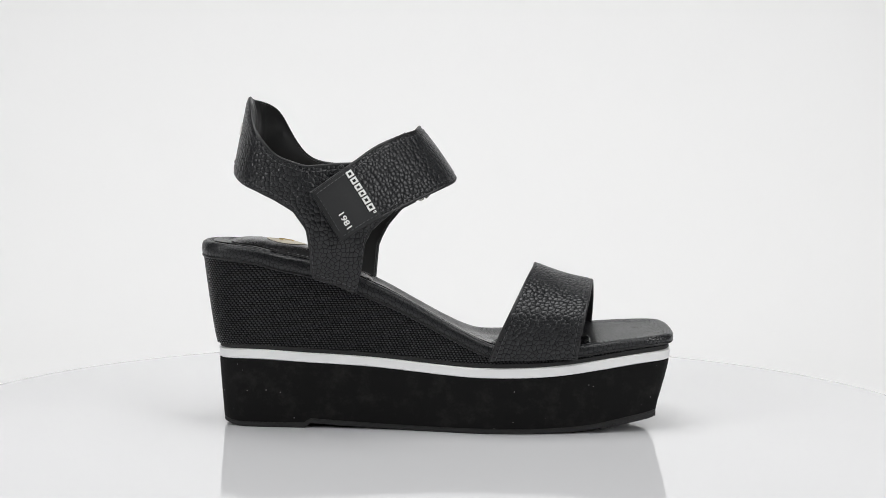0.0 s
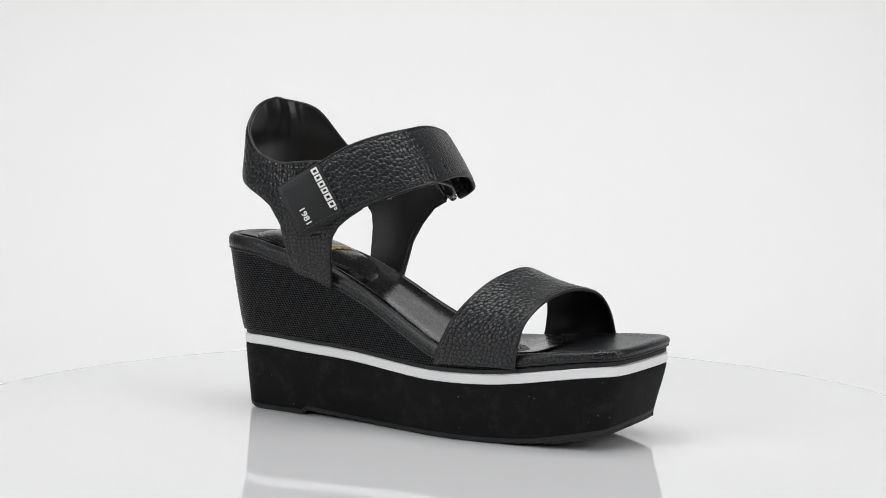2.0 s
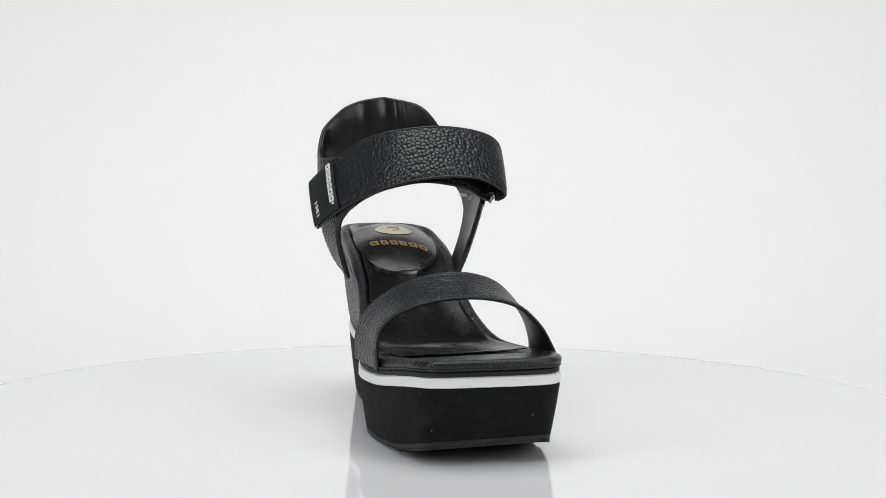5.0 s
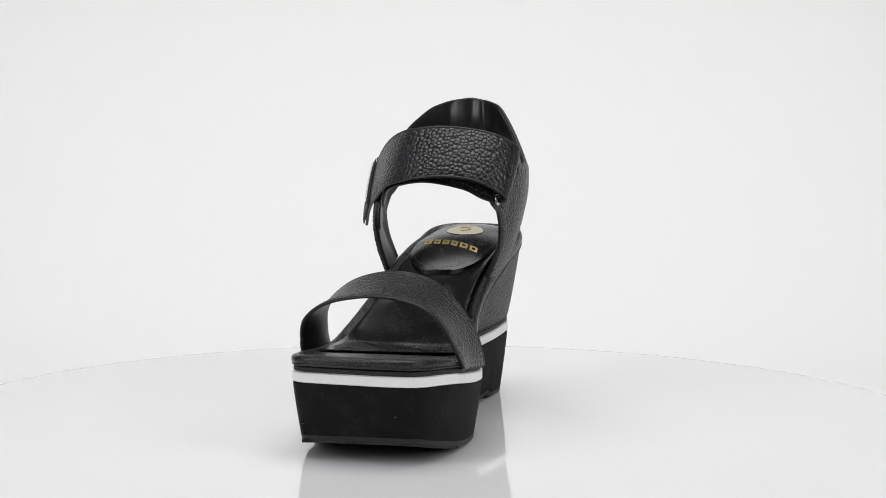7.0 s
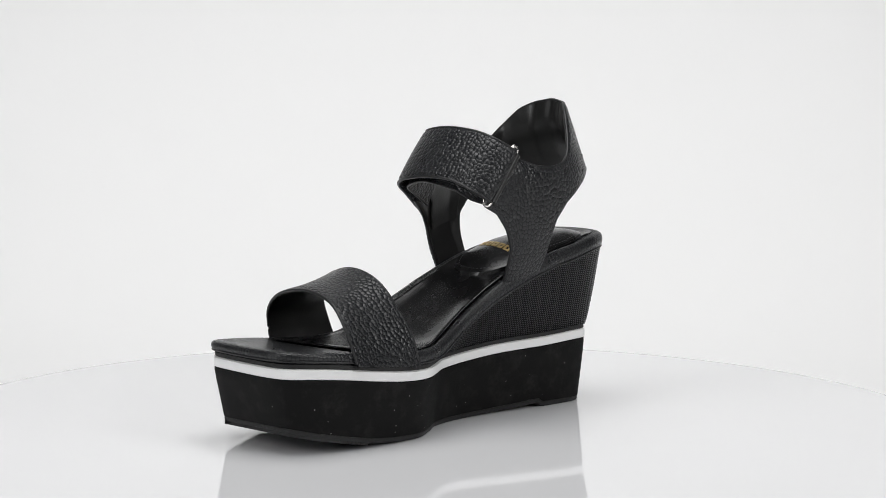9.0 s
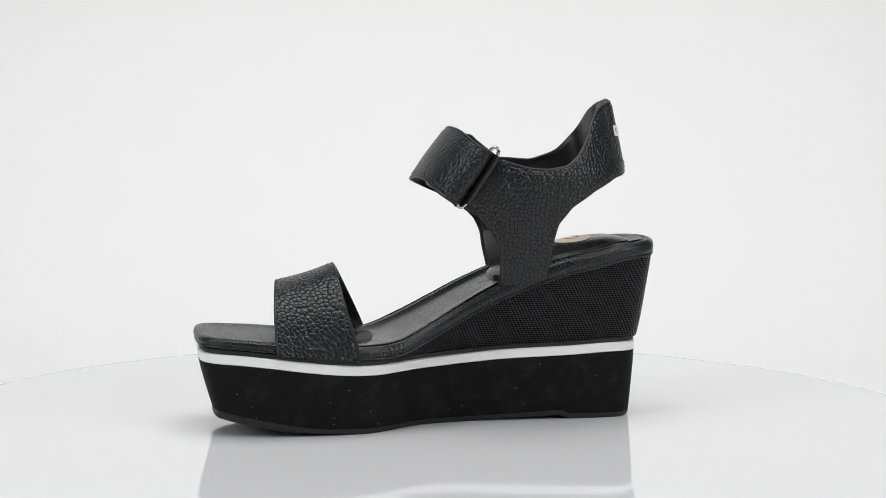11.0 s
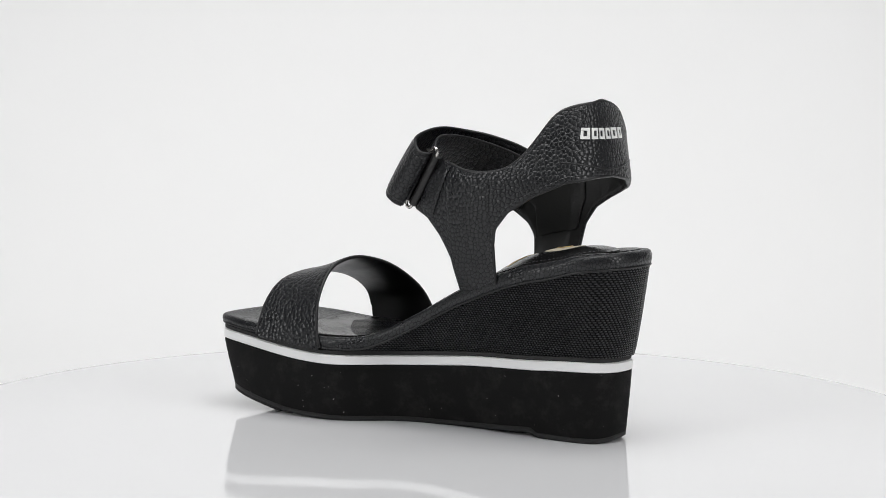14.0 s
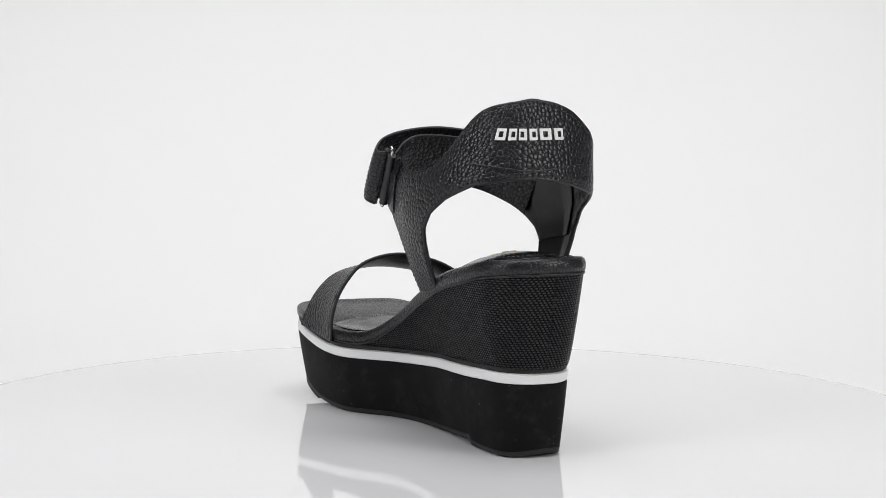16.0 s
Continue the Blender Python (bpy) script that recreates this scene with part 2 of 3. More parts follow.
# ---------------------------------------------------------------- studio
def studio():
    # seamless paper sweep: floor, cove and back wall in one sheet with thickness
    line = [(-2.0, -0.03), (0.45, -0.03)]
    line += [(0.45 + 0.35 * math.sin(a), 0.32 - 0.35 * math.cos(a)) for a in np.linspace(0.1, math.pi / 2, 22)]
    line += [(0.80, 0.62)]
    verts, faces = [], []
    for x in (-0.95, 0.95):
        for y, z in line:
            verts += [(x, y, z), (x, y + 0.004, z - 0.004)]
    n = len(line)
    for i in range(n - 1):
        a, b = 2 * i, 2 * (n + i)
        faces += [(a, a + 2, b + 2, b), (a + 1, b + 1, b + 3, a + 3)]
    tagged(link_mesh("backdrop", verts, faces, PAPER), "seamless white paper sweep behind the turntable", "backdrop", kind="structure")
    for name, x0, x1, y0, y1, z0, z1 in (("wall_west", -1.53, -1.50, -2.0, 0.90, -0.04, 1.75), ("wall_east", 1.50, 1.53, -2.0, 0.90, -0.04, 1.75),
                                         ("wall_south", -1.53, 1.53, -2.03, -2.0, -0.04, 1.75), ("ceiling", -1.53, 1.53, -2.03, 0.93, 1.75, 1.78), ("wall_north", -1.53, 1.53, 0.90, 0.93, -0.04, 1.75), ("floor", -1.53, 1.53, -2.03, 0.93, -0.07, -0.04)):
        v = [(x, y, z) for x in (x0, x1) for y in (y0, y1) for z in (z0, z1)]
        f = [(0, 1, 3, 2), (4, 6, 7, 5), (0, 4, 5, 1), (2, 3, 7, 6), (0, 2, 6, 4), (1, 5, 7, 3)]
        tagged(link_mesh(name, v, f, ROOM, smooth=False), "plain dark grey studio " + name.split("_")[0], name.split("_")[0], kind="structure")


DISC = 0.305


def turntable():
    top = new("turntable")
    tagged(top, "round glossy white acrylic turntable under the sandal", "turntable")
    prof = [(0.0, 0.0), (0.05, 0.0), (0.2, 0.0), (DISC - 0.006, 0.0), (DISC - 0.0010, 0.0), (DISC - 0.0003, -0.0003), (DISC, -0.0010), (DISC, -0.011), (DISC - 0.002, -0.013), (0.0, -0.013)]
    n = 160
    rings = [np.array([(r * math.cos(2 * math.pi * i / n), r * math.sin(2 * math.pi * i / n), z) for i in range(n)]) for r, z in prof[1:-1]]
    loft("disc", rings, ACRYLIC, top)
    rings = [np.array([(r * math.cos(2 * math.pi * i / 64), r * math.sin(2 * math.pi * i / 64), z) for i in range(64)]) for r, z in ((0.10, -0.030), (0.10, -0.013))]
    loft("base", rings, PAPER, top)
    return top


# ---------------------------------------------------------------- sandal: sole
SOLE = [(-.1231, .0058), (-.1230, -.0034), (-.1186, -.0111), (-.1094, -.0174), (-.0897, -.0223), (-.0590, -.0282), (-.0284, -.0350), (.0002, -.0446),
        (.0228, -.0521), (.0466, -.0554), (.0825, -.0557), (.1082, -.0534), (.1220, -.0505), (.1290, -.0445), (.1328, -.0309), (.1365, -.0075),
        (.1378, .0085), (.1352, .0180), (.1260, .0250), (.1078, .0315), (.0815, .0361), (.0576, .0375), (.0430, .0355), (.0293, .0286),
        (.0148, .0208), (-.0050, .0171), (-.0297, .0182), (-.0592, .0233), (-.0887, .0273), (-.1064, .0278), (-.1152, .0235), (-.1208, .0153)]
BED = [(-.1335, .0045), (-.1325, -.0065), (-.1280, -.0155), (-.1170, -.0225), (-.091, -.0275), (-.059, -.0325), (-.028, -.0380), (0, -.0455),
       (.0228, -.0521), (.0466, -.0553), (.0825, -.0558), (.1085, -.0538), (.1230, -.0512), (.1310, -.0450), (.1352, -.031), (.1386, -.0075),
       (.1393, .0085), (.1368, .0180), (.127, .0255), (.108, .0320), (.0815, .0361), (.0576, .0377), (.043, .0362), (.029, .0325),
       (.0135, .0285), (-.006, .0265), (-.03, .0285), (-.06, .0335), (-.09, .0368), (-.109, .0365), (-.1240, .0303), (-.1312, .0175)]
SOLE_CURVE, BED_CURVE = spline(SOLE, 9, True), spline(BED, 9, True)


def curve_at(table):
    fine = spline(table, 12)
    return lambda x: np.interp(x, fine[:, 0], fine[:, 1])


z_stripe = curve_at([(-.136, .0441), (-.105, .0456), (-.074, .0440), (-.042, .0425), (-.011, .0399), (.012, .0383), (.03, .0380), (.05, .0383),
                     (.068, .0396), (.086, .0420), (.105, .0447), (.12, .0463), (.141, .0475)])
z_bed = curve_at([(-.136, .0978), (-.122, .0966), (-.105, .0946), (-.09, .0908), (-.073, .0873), (-.056, .0821), (-.043, .0770), (-.0255, .0695), (-.010, .0615),
                  (.0053, .0533), (.0205, .0460), (.032, .0430), (.050, .0428), (.074, .0444), (.100, .0480), (.120, .0500), (.141, .0515)])
def stripe_at(curve):
    x, y = curve[:, 0], curve[:, 1]
    return z_stripe(x) + .0012 * np.clip(y / .02, 0, 1) * np.exp(-((x - .02) / .06) ** 2)


h_bed = curve_at([(-.136, .0086), (-.088, .0090), (-.044, .0093), (-.01, .0080), (.02, .0073), (.05, .0064), (.08, .0060), (.11, .0050), (.141, .0048)])


def z_ground(x):
    xs = [-.123, -.1175, -.113, -.0755, -.0748, -.055, -.03, -.01, .05, .07, .085, .1, .118, .128, .136]
    zs = [.0025, .0006, 0, 0, .0028, .0016, .0004, 0, 0, .0008, .0022, .0050, .0085, .0110, .0130]
    return np.interp(x, xs, zs)


def inset(curve, d):
    """The closed plan curve moved inwards by d (a number or one for each point)."""
    t = np.roll(curve, -1, 0) - np.roll(curve, 1, 0)
    n = np.stack([-t[:, 1], t[:, 0]], -1)
    n /= np.linalg.norm(n, axis=1, keepdims=True)
    return curve + n * (np.ones(len(curve)) * d)[:, None]


def outward(curve):
    t = np.roll(curve, -1, 0) - np.roll(curve, 1, 0)
    n = np.stack([t[:, 1], -t[:, 0]], -1)
    return n / np.linalg.norm(n, axis=1, keepdims=True)


def ring(curve, z):
    return np.column_stack([curve, np.ones(len(curve)) * z])


def z_top(x):
    return z_bed(x) + h_bed(x)


def spine(curve):
    """For each point of the bed's edge the point of the middle line that faces it."""
    x = np.clip(curve[:, 0], -.098, .098)
    y = np.interp(x, [-.1, -.06, -.02, .02, .06, .1], [.0075, .003, -.005, -.011, -.011, -.0105])
    return np.column_stack([x, y])


def platform(sandal):
    out = outward(SOLE_CURVE)
    taper = .0045 + .0035 * np.maximum(0, out[:, 0]) ** 2 - .0018 * np.maximum(0, -out[:, 0]) ** 2
    low = inset(SOLE_CURVE, taper)
    zb, zs = z_ground(low[:, 0]), stripe_at(SOLE_CURVE)
    # tread
    rings = [ring(inset(SOLE_CURVE, taper + .0012), zb), ring(low, zb + .0008), ring(inset(SOLE_CURVE, taper * .93), zb + .0030)]
    loft("outsole", rings, OUTSOLE, sandal, "black rubber tread")
    rings = []
    z0, z1 = zb + .0031, zs - .0058
    for f, k in ((0, .95), (.02, .90), (.25, .66), (.5, .40), (.75, .17), (.94, .02), (1, .04)):
        rings.append(ring(inset(SOLE_CURVE, taper * k), z0 + (z1 - z0) * f))
    loft("platform", rings, FOAM, sandal, "thick matte black foam platform")
    rings = [ring(inset(SOLE_CURVE, d), zs + z) for d, z in ((.0008, -.0057), (-.0003, -.0052), (-.0003, -.0006), (.0006, 0))]
    loft("stripe", rings, WHITE, sandal, "white rubber stripe round the sole")
    rings = [ring(inset(SOLE_CURVE, d), zs + z) for d, z in ((.0010, .0001), (.0003, .0006), (.0004, .0024), (.0030, .0034))]
    loft("welt", rings, WELT, sandal)
    # fine ribs of the tread under the toe
    verts, faces = [], []
    for i in range(len(SOLE_CURVE)):
        if low[i, 0] > 0.088:
            for f in (0.15, 0.5, 0.85):
                p = low[i] * (1 - f) + low[(i + 1) % len(low)] * f
                n = out[i]
                s = np.array([-n[1], n[0]]) * 0.0004
                z = float(z_ground(p[0]))
                q = p - n * 0.004
                k = len(verts)
                for a in (p - s, p + s, q + s, q - s):
                    verts += [(a[0], a[1], z - 0.0009), (a[0], a[1], z + 0.0012)]
                faces += [(k, k + 2, k + 4, k + 6), (k, k + 1, k + 3, k + 2), (k + 2, k + 3, k + 5, k + 4), (k + 4, k + 5, k + 7, k + 6), (k + 6, k + 7, k + 1, k)]
    tagged(link_mesh("tread_ribs", verts, faces, OUTSOLE, sandal, smooth=False), kind="stuff")


def wedge(sandal):
    heel = np.maximum(0, -outward(SOLE_CURVE)[:, 0])
    base, top = inset(SOLE_CURVE, .0008 - .0022 * heel), inset(BED_CURVE, .0010)
    z0, z1 = stripe_at(SOLE_CURVE) + .0026, z_bed(BED_CURVE[:, 0]) + .0006
    rows = 14
    seg = np.linalg.norm(np.diff(np.concatenate([SOLE_CURVE, SOLE_CURVE[:1]]), axis=0), axis=1)
    along = np.concatenate([[0], np.cumsum(seg)])[:-1]
    rings, uvs = [], []
    for r in range(rows + 1):
        f = r / rows
        e = f ** .8
        plan = base * (1 - e) + top * e
        z = z0 + np.maximum(z1 - z0, .0004) * f
        rings.append(ring(plan, z))
        uvs += [(a, c) for a, c in zip(along, z)]
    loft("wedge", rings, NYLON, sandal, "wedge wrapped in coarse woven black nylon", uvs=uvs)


def footbed(sandal):
    x = BED_CURVE[:, 0]
    zb, h = z_bed(x), h_bed(x)
    mid = spine(BED_CURVE)
    rings = [ring(inset(BED_CURVE, d), zb + h * f) for d, f in ((.004, .02), (.0016, .02), (.0005, .12), (0, .40), (.0001, .66), (.0008, .87), (.0022, .98), (.0042, 1.0))]
    edge = inset(BED_CURVE, .0042)
    for k in (.10, .22, .4, .6, .8, .9995):
        plan = edge * (1 - k) + mid * k
        sink = (.0009 + .0033 * np.clip((.088 - plan[:, 0]) / .03, 0, 1)) * min(1, max(0, k - .02) * 8)
        rings.append(ring(plan, z_top(plan[:, 0]) - sink))
    out = outward(BED_CURVE)
    uvs = []
    for r in rings:
        drop = z_top(r[:, 0]) - r[:, 2]
        uvs += [(float(q[0] + o[0] * d), float(q[1] + o[1] * d)) for q, o, d in zip(r, out, drop)]
    loft("footbed", rings, SOFT_LEATHER, sandal, "pebbled leather footbed edge", cap=(False, False), uvs=uvs)
    seat = ring(inset(BED_CURVE, .0009), zb + h * .02)
    tube("piping", seat, .0007, EDGE, sandal, closed=True)
    line = inset(BED_CURVE, .0040)
    path = ring(line, z_top(line[:, 0]) + .0001)
    path = np.concatenate([path, path[:1]])
    stitches("stitching", path, np.tile([0, 0, 1.0], (len(path), 1)), sandal, THREAD)
    # smooth insole laid into the leather edge
    outer = inset(BED_CURVE, .0068)
    front = .084 - .12 * outer[:, 1] - 6.0 * (outer[:, 1] + .015) ** 2
    outer[:, 0] = np.where(outer[:, 0] > .06, np.minimum(outer[:, 0], front), outer[:, 0])
    mid[:, 0] = np.clip(mid[:, 0], -.098, .055)
    rings = []
    for k, lift in ((0, -.0002), (0, .0003), (.02, .0007), (.1, .0001), (.25, -.0012), (.4, -.0018), (.55, -.0020), (.7, -.0020), (.85, -.0020), (.9995, -.0020)):
        plan = outer * (1 - k) + mid * k
        cup = np.clip((.075 - plan[:, 0]) / .03, 0, 1) if lift < 0 else 1
        rings.append(ring(plan, z_top(plan[:, 0]) + lift * cup))
    loft("insole", rings, INSOLE, sandal, "smooth glossy black leather insole", cap=(False, False))
    inner = outer * .93 + mid * .07
    line = inner[(inner[:, 0] > .03) & (inner[:, 1] > -.05)]
    ahead = line[np.argsort(np.arctan2(line[:, 1] + .01, line[:, 0] - .03))]
    path = ring(ahead, z_top(ahead[:, 0]) + .0003)
    stitches("stitching", path, np.tile([0, 0, 1.0], (len(path), 1)), sandal, EDGE)


PAD = (-.0765, .0015, .0405, .0255)
PAD_SKEW = .15


def heel_pad(sandal):
    n = 96
    rings = []
    for k in (1.0, 1.0, .97, .93, .86, .75, .6, .4, .2, .03):
        pts = []
        for i in range(n):
            a = 2 * math.pi * i / n
            c, s = math.cos(a), math.sin(a)
            px = PAD[0] + PAD[2] * k * abs(c) ** .80 * (1 if c > 0 else -1)
            py = PAD[1] + PAD[3] * k * abs(s) ** .80 * (1 if s > 0 else -1) - PAD_SKEW * (px - PAD[0])
            pts.append((px, py))
        pts = np.array(pts)
        lift = -.0023 if not rings else .0006 + .0056 * (1 - k ** 2.6)
        rings.append(ring(pts, z_top(pts[:, 0]) + lift))
    pad = loft("heel_pad", rings, INSOLE, sandal, "padded smooth leather heel pad", cap=(False, True))
    seam = rings[3]
    path = np.concatenate([seam, seam[:1]]) + np.array([0, 0, .0001])
    stitches("stitching", path, np.tile([0, 0, 1.0], (len(path), 1)), pad, THREAD, .0018, .0008)

    def lay(px, py, lift):
        k = min(1.0, math.hypot((px - PAD[0]) / PAD[2], (py - PAD[1] + PAD_SKEW * (px - PAD[0])) / PAD[3]))
        return (px, py, float(z_top(px)) + .0006 + .0056 * (1 - k ** 2.6) + lift)

    # round cream sticker with a brown mark
    cx, cy, r = -.0850, .0035, .0115
    verts, faces = [lay(cx, cy, .0006)], []
    for q in (.35, .7, 1.0):
        for i in range(48):
            verts.append(lay(cx + r * q * math.cos(i * math.pi / 24), cy + r * q * math.sin(i * math.pi / 24), .0006 if q < 1 else .0003))
    for i in range(48):
        j = (i + 1) % 48
        faces.append((0, 1 + i, 1 + j))
        for q in (0, 1):
            faces.append((1 + q * 48 + i, 1 + q * 48 + 48 + i, 1 + q * 48 + 48 + j, 1 + q * 48 + j))
    st = link_mesh("sticker", verts, faces, CREAM, pad, "round cream paper sticker")
    mark = np.array([lay(cx + .0042 * math.cos(a), cy + .0036 * math.sin(a), .0008) for a in np.linspace(-.6, 4.2, 24)])
    tube("mark", mark, .00035, GOLD, st)
    # gold stamped word as plain blocks
    def tilted(px, py, lift):
        return lay(-.0606 + px + .235 * py, -.001 + py, lift)
    y = -.0170
    for w in (.0048, .0042, .0042, .0042, .0050, .0048):
        blocks(pad, "gold_stamp", GOLD, [(0, y, .0046), (0, y + w, .0046)], tilted)
        y += w + .0014


def blocks(parent, name, mat, ends, lay):
    """One small raised rectangular frame that follows a surface."""
    (x0, y0, h), (x1, y1, _) = ends
    verts, faces = [], []

    def strip(xa, xb, ya, yb, n):
        k = len(verts)
        for lift in (.0001, .0006):
            for i in range(n):
                y = y0 + (y1 - y0) * (ya + (yb - ya) * i / (n - 1))
                verts.extend([lay(x0 + xa * h, y, lift), lay(x0 + xb * h, y, lift)])
        m = k + 2 * n
        for i in range(n - 1):
            a = 2 * i
            faces.extend([(m + a, m + a + 1, m + a + 3, m + a + 2), (k + a, m + a, m + a + 2, k + a + 2), (k + a + 1, k + a + 3, m + a + 3, m + a + 1)])
        faces.extend([(k, k + 1, m + 1, m), (m - 2, m + 2 * n - 2, m + 2 * n - 1, m - 1)])
    strip(-.5, -.26, 0, 1, 5)
    strip(.26, .5, 0, 1, 5)
    strip(-.26, .26, 0, .28, 3)
    strip(-.26, .26, .72, 1, 3)
    link_mesh(name, verts, faces, mat, parent, smooth=False)


# ---------------------------------------------------------------- sandal: uppers
HEEL_PLAN = [(-.028, -.0355), (-.039, -.0385), (-.056, -.0425), (-.075, -.0458), (-.0935, -.0427), (-.1070, -.0340), (-.1138, -.0170), (-.1148, .0030),
             (-.1112, .0200), (-.1015, .0335), (-.084, .0425), (-.064, .0455), (-.044, .0447), (-.0245, .0398), (-.0065, .0345)]
HEEL_TOP = [("L", -.028, .1510), ("L", -.044, .1510), ("L", -.0581, .1509), ("L", -.0764, .1494), ("L", -.0930, .1550), ("L", -.1030, .1665), ("B", -.0290, .1750),
            ("B", -.0220, .1810), ("B", -.0100, .1852), ("B", .0050, .1872), ("B", .0170, .1858), ("M", -.1000, .1842), ("M", -.0929, .1818), ("M", -.0877, .1774),
            ("M", -.0827, .1670), ("M", -.0746, .1550), ("M", -.0666, .1495), ("M", -.0540, .1474), ("M", -.0416, .1483), ("M", -.0260, .1534), ("M", -.0165, .1400),
            ("M", -.0070, .1275)]
HEEL_LOW = [("L", -.028, .1260), ("L", -.0352, .1210), ("L", -.0418, .1150), ("L", -.0458, .1070), ("L", -.0464, .0970), ("L", -.0455, .0780), ("L", -.0570, .0835),
            ("L", -.0712, .0880), ("L", -.0728, .1020), ("L", -.0750, .1155), ("L", -.0825, .1257), ("L", -.0935, .1322), ("L", -.1040, .1372), ("B", -.0120, .1442),
            ("B", .0050, .1466), ("B", .0200, .1462), ("M", -.0985, .1432), ("M", -.0828, .1358), ("M", -.0685, .1270), ("M", -.0600, .1170), ("M", -.0575, .1047),
            ("M", -.0570, .0860), ("M", -.0450, .0810), ("M", -.0312, .0745), ("M", -.0300, .0920), ("M", -.0291, .1009), ("M", -.0233, .1122), ("M", -.0154, .1219), ("M", -.0070, .1264)]


def quarter_surface():
    plan = resample(spline(HEEL_PLAN, 24), 900)
    d = np.concatenate([[0], np.cumsum(np.linalg.norm(np.diff(plan, axis=0), axis=1))])
    back = int(np.argmin(plan[:, 0]))

    def arc(side, v):
        if side == "L":
            i = int(np.argmin(np.abs(plan[:back, 0] - v)))
        elif side == "M":
            i = back + int(np.argmin(np.abs(plan[back:, 0] - v)))
        else:
            near = np.where(plan[:, 0] < -.095)[0]
            i = near[int(np.argmin(np.abs(plan[near, 1] - v)))]
        return d[i]

    def table(rows):
        s = [arc(a, v) for a, v, z in rows]
        fine = []
        pts = list(zip(s, [z for a, v, z in rows]))
        for (s0, z0), (s1, z1) in zip(pts, pts[1:]):
            fine.append((s0, z0))
        fine.append(pts[-1])
        return np.array(fine)

    top, low = table(HEEL_TOP), table(HEEL_LOW)
    s = np.unique(np.concatenate([np.linspace(0, d[-1], 260), low[:, 0], top[:, 0]]))
    s = s[np.concatenate([[True], np.diff(s) > 1e-5])]

    def smooth(tab, width):
        fine = np.linspace(0, d[-1], 1600)
        z = np.interp(fine, tab[:, 0], tab[:, 1])
        k = np.hanning(width)
        k /= k.sum()
        pad = width // 2
        z = np.convolve(np.concatenate([np.full(pad, z[0]), z, np.full(pad, z[-1])]), k, "same")[pad:-pad]
        return np.interp(s, fine, z)

    zt, zl = smooth(top, 91), smooth(low, 13)
    tang = np.gradient(plan, axis=0)
    nrm = np.stack([tang[:, 1], -tang[:, 0]], -1)
    nrm /= np.linalg.norm(nrm, axis=1, keepdims=True)
    if nrm[back, 0] > 0:
        nrm = -nrm
    P = np.stack([np.interp(s, d, plan[:, k]) for k in (0, 1)], -1)
    N = np.stack([np.interp(s, d, nrm[:, k]) for k in (0, 1)], -1)
    rows = 22
    outer = N[:, 1] < 0
    bow = .0065 * np.clip((P[:, 0] + .088) / .022, 0, 1)

    tuck = .0025 + .0105 * np.clip((-.0455 - P[:, 0]) / .0245, 0, 1)

    def place(z):
        q = np.clip((.145 - z) / .067, 0, 1.15)
        lean = np.where(outer, -bow * np.sin(np.pi * np.minimum(q, 1)) + tuck * q ** 2, 4.2 * np.maximum(.14 - z, 0) ** 2)
        up = np.maximum(z - .145, 0)
        x = P[:, 0] - N[:, 0] * (lean * np.where(outer, 1, .3) + .20 * up * N[:, 0] ** 2)
        y = P[:, 1] - N[:, 1] * lean - np.where(outer, 0, .39 * up * np.minimum(1, 1.3 * np.abs(N[:, 1])))
        return np.stack([x, y, z], -1)

    g = np.zeros((len(s), rows, 3))
    n = np.zeros((len(s), rows, 3))
    for j in range(rows):
        z = zl + (zt - zl) * j / (rows - 1)
        g[:, j] = place(z)
        rise = place(z + .0015) - place(z - .0015)
        out = np.column_stack([N, -(rise[:, 0] * N[:, 0] + rise[:, 1] * N[:, 1]) / rise[:, 2]])
        n[:, j] = out / np.linalg.norm(out, axis=1, keepdims=True)
    return s, g, n, d[-1]


def on_grid(g, n, u, v, lift):
    """A point at the shares u, v of a grid, raised along its normal."""
    a, b = u * (g.shape[0] - 1), v * (g.shape[1] - 1)
    i, j = min(int(a), g.shape[0] - 2), min(int(b), g.shape[1] - 2)
    a, b = a - i, b - j

    def mix(m):
        return (m[i, j] * (1 - a) + m[i + 1, j] * a) * (1 - b) + (m[i, j + 1] * (1 - a) + m[i + 1, j + 1] * a) * b
    return mix(g) + mix(n) * lift


def on_side(g, n, x, z, lift):
    """The point of the inner side of the quarter at x and z, raised along its normal."""
    ok = g[..., 1] > .015
    i, j = np.unravel_index(np.argmin(np.where(ok, (g[..., 0] - x) ** 2 + (g[..., 2] - z) ** 2, 9)), ok.shape)
    a, m = g[i, j], n[i, j]
    y = a[1] - (m[0] * (x - a[0]) + m[2] * (z - a[2])) / m[1]
    return np.array([x, y, z]) + m * lift


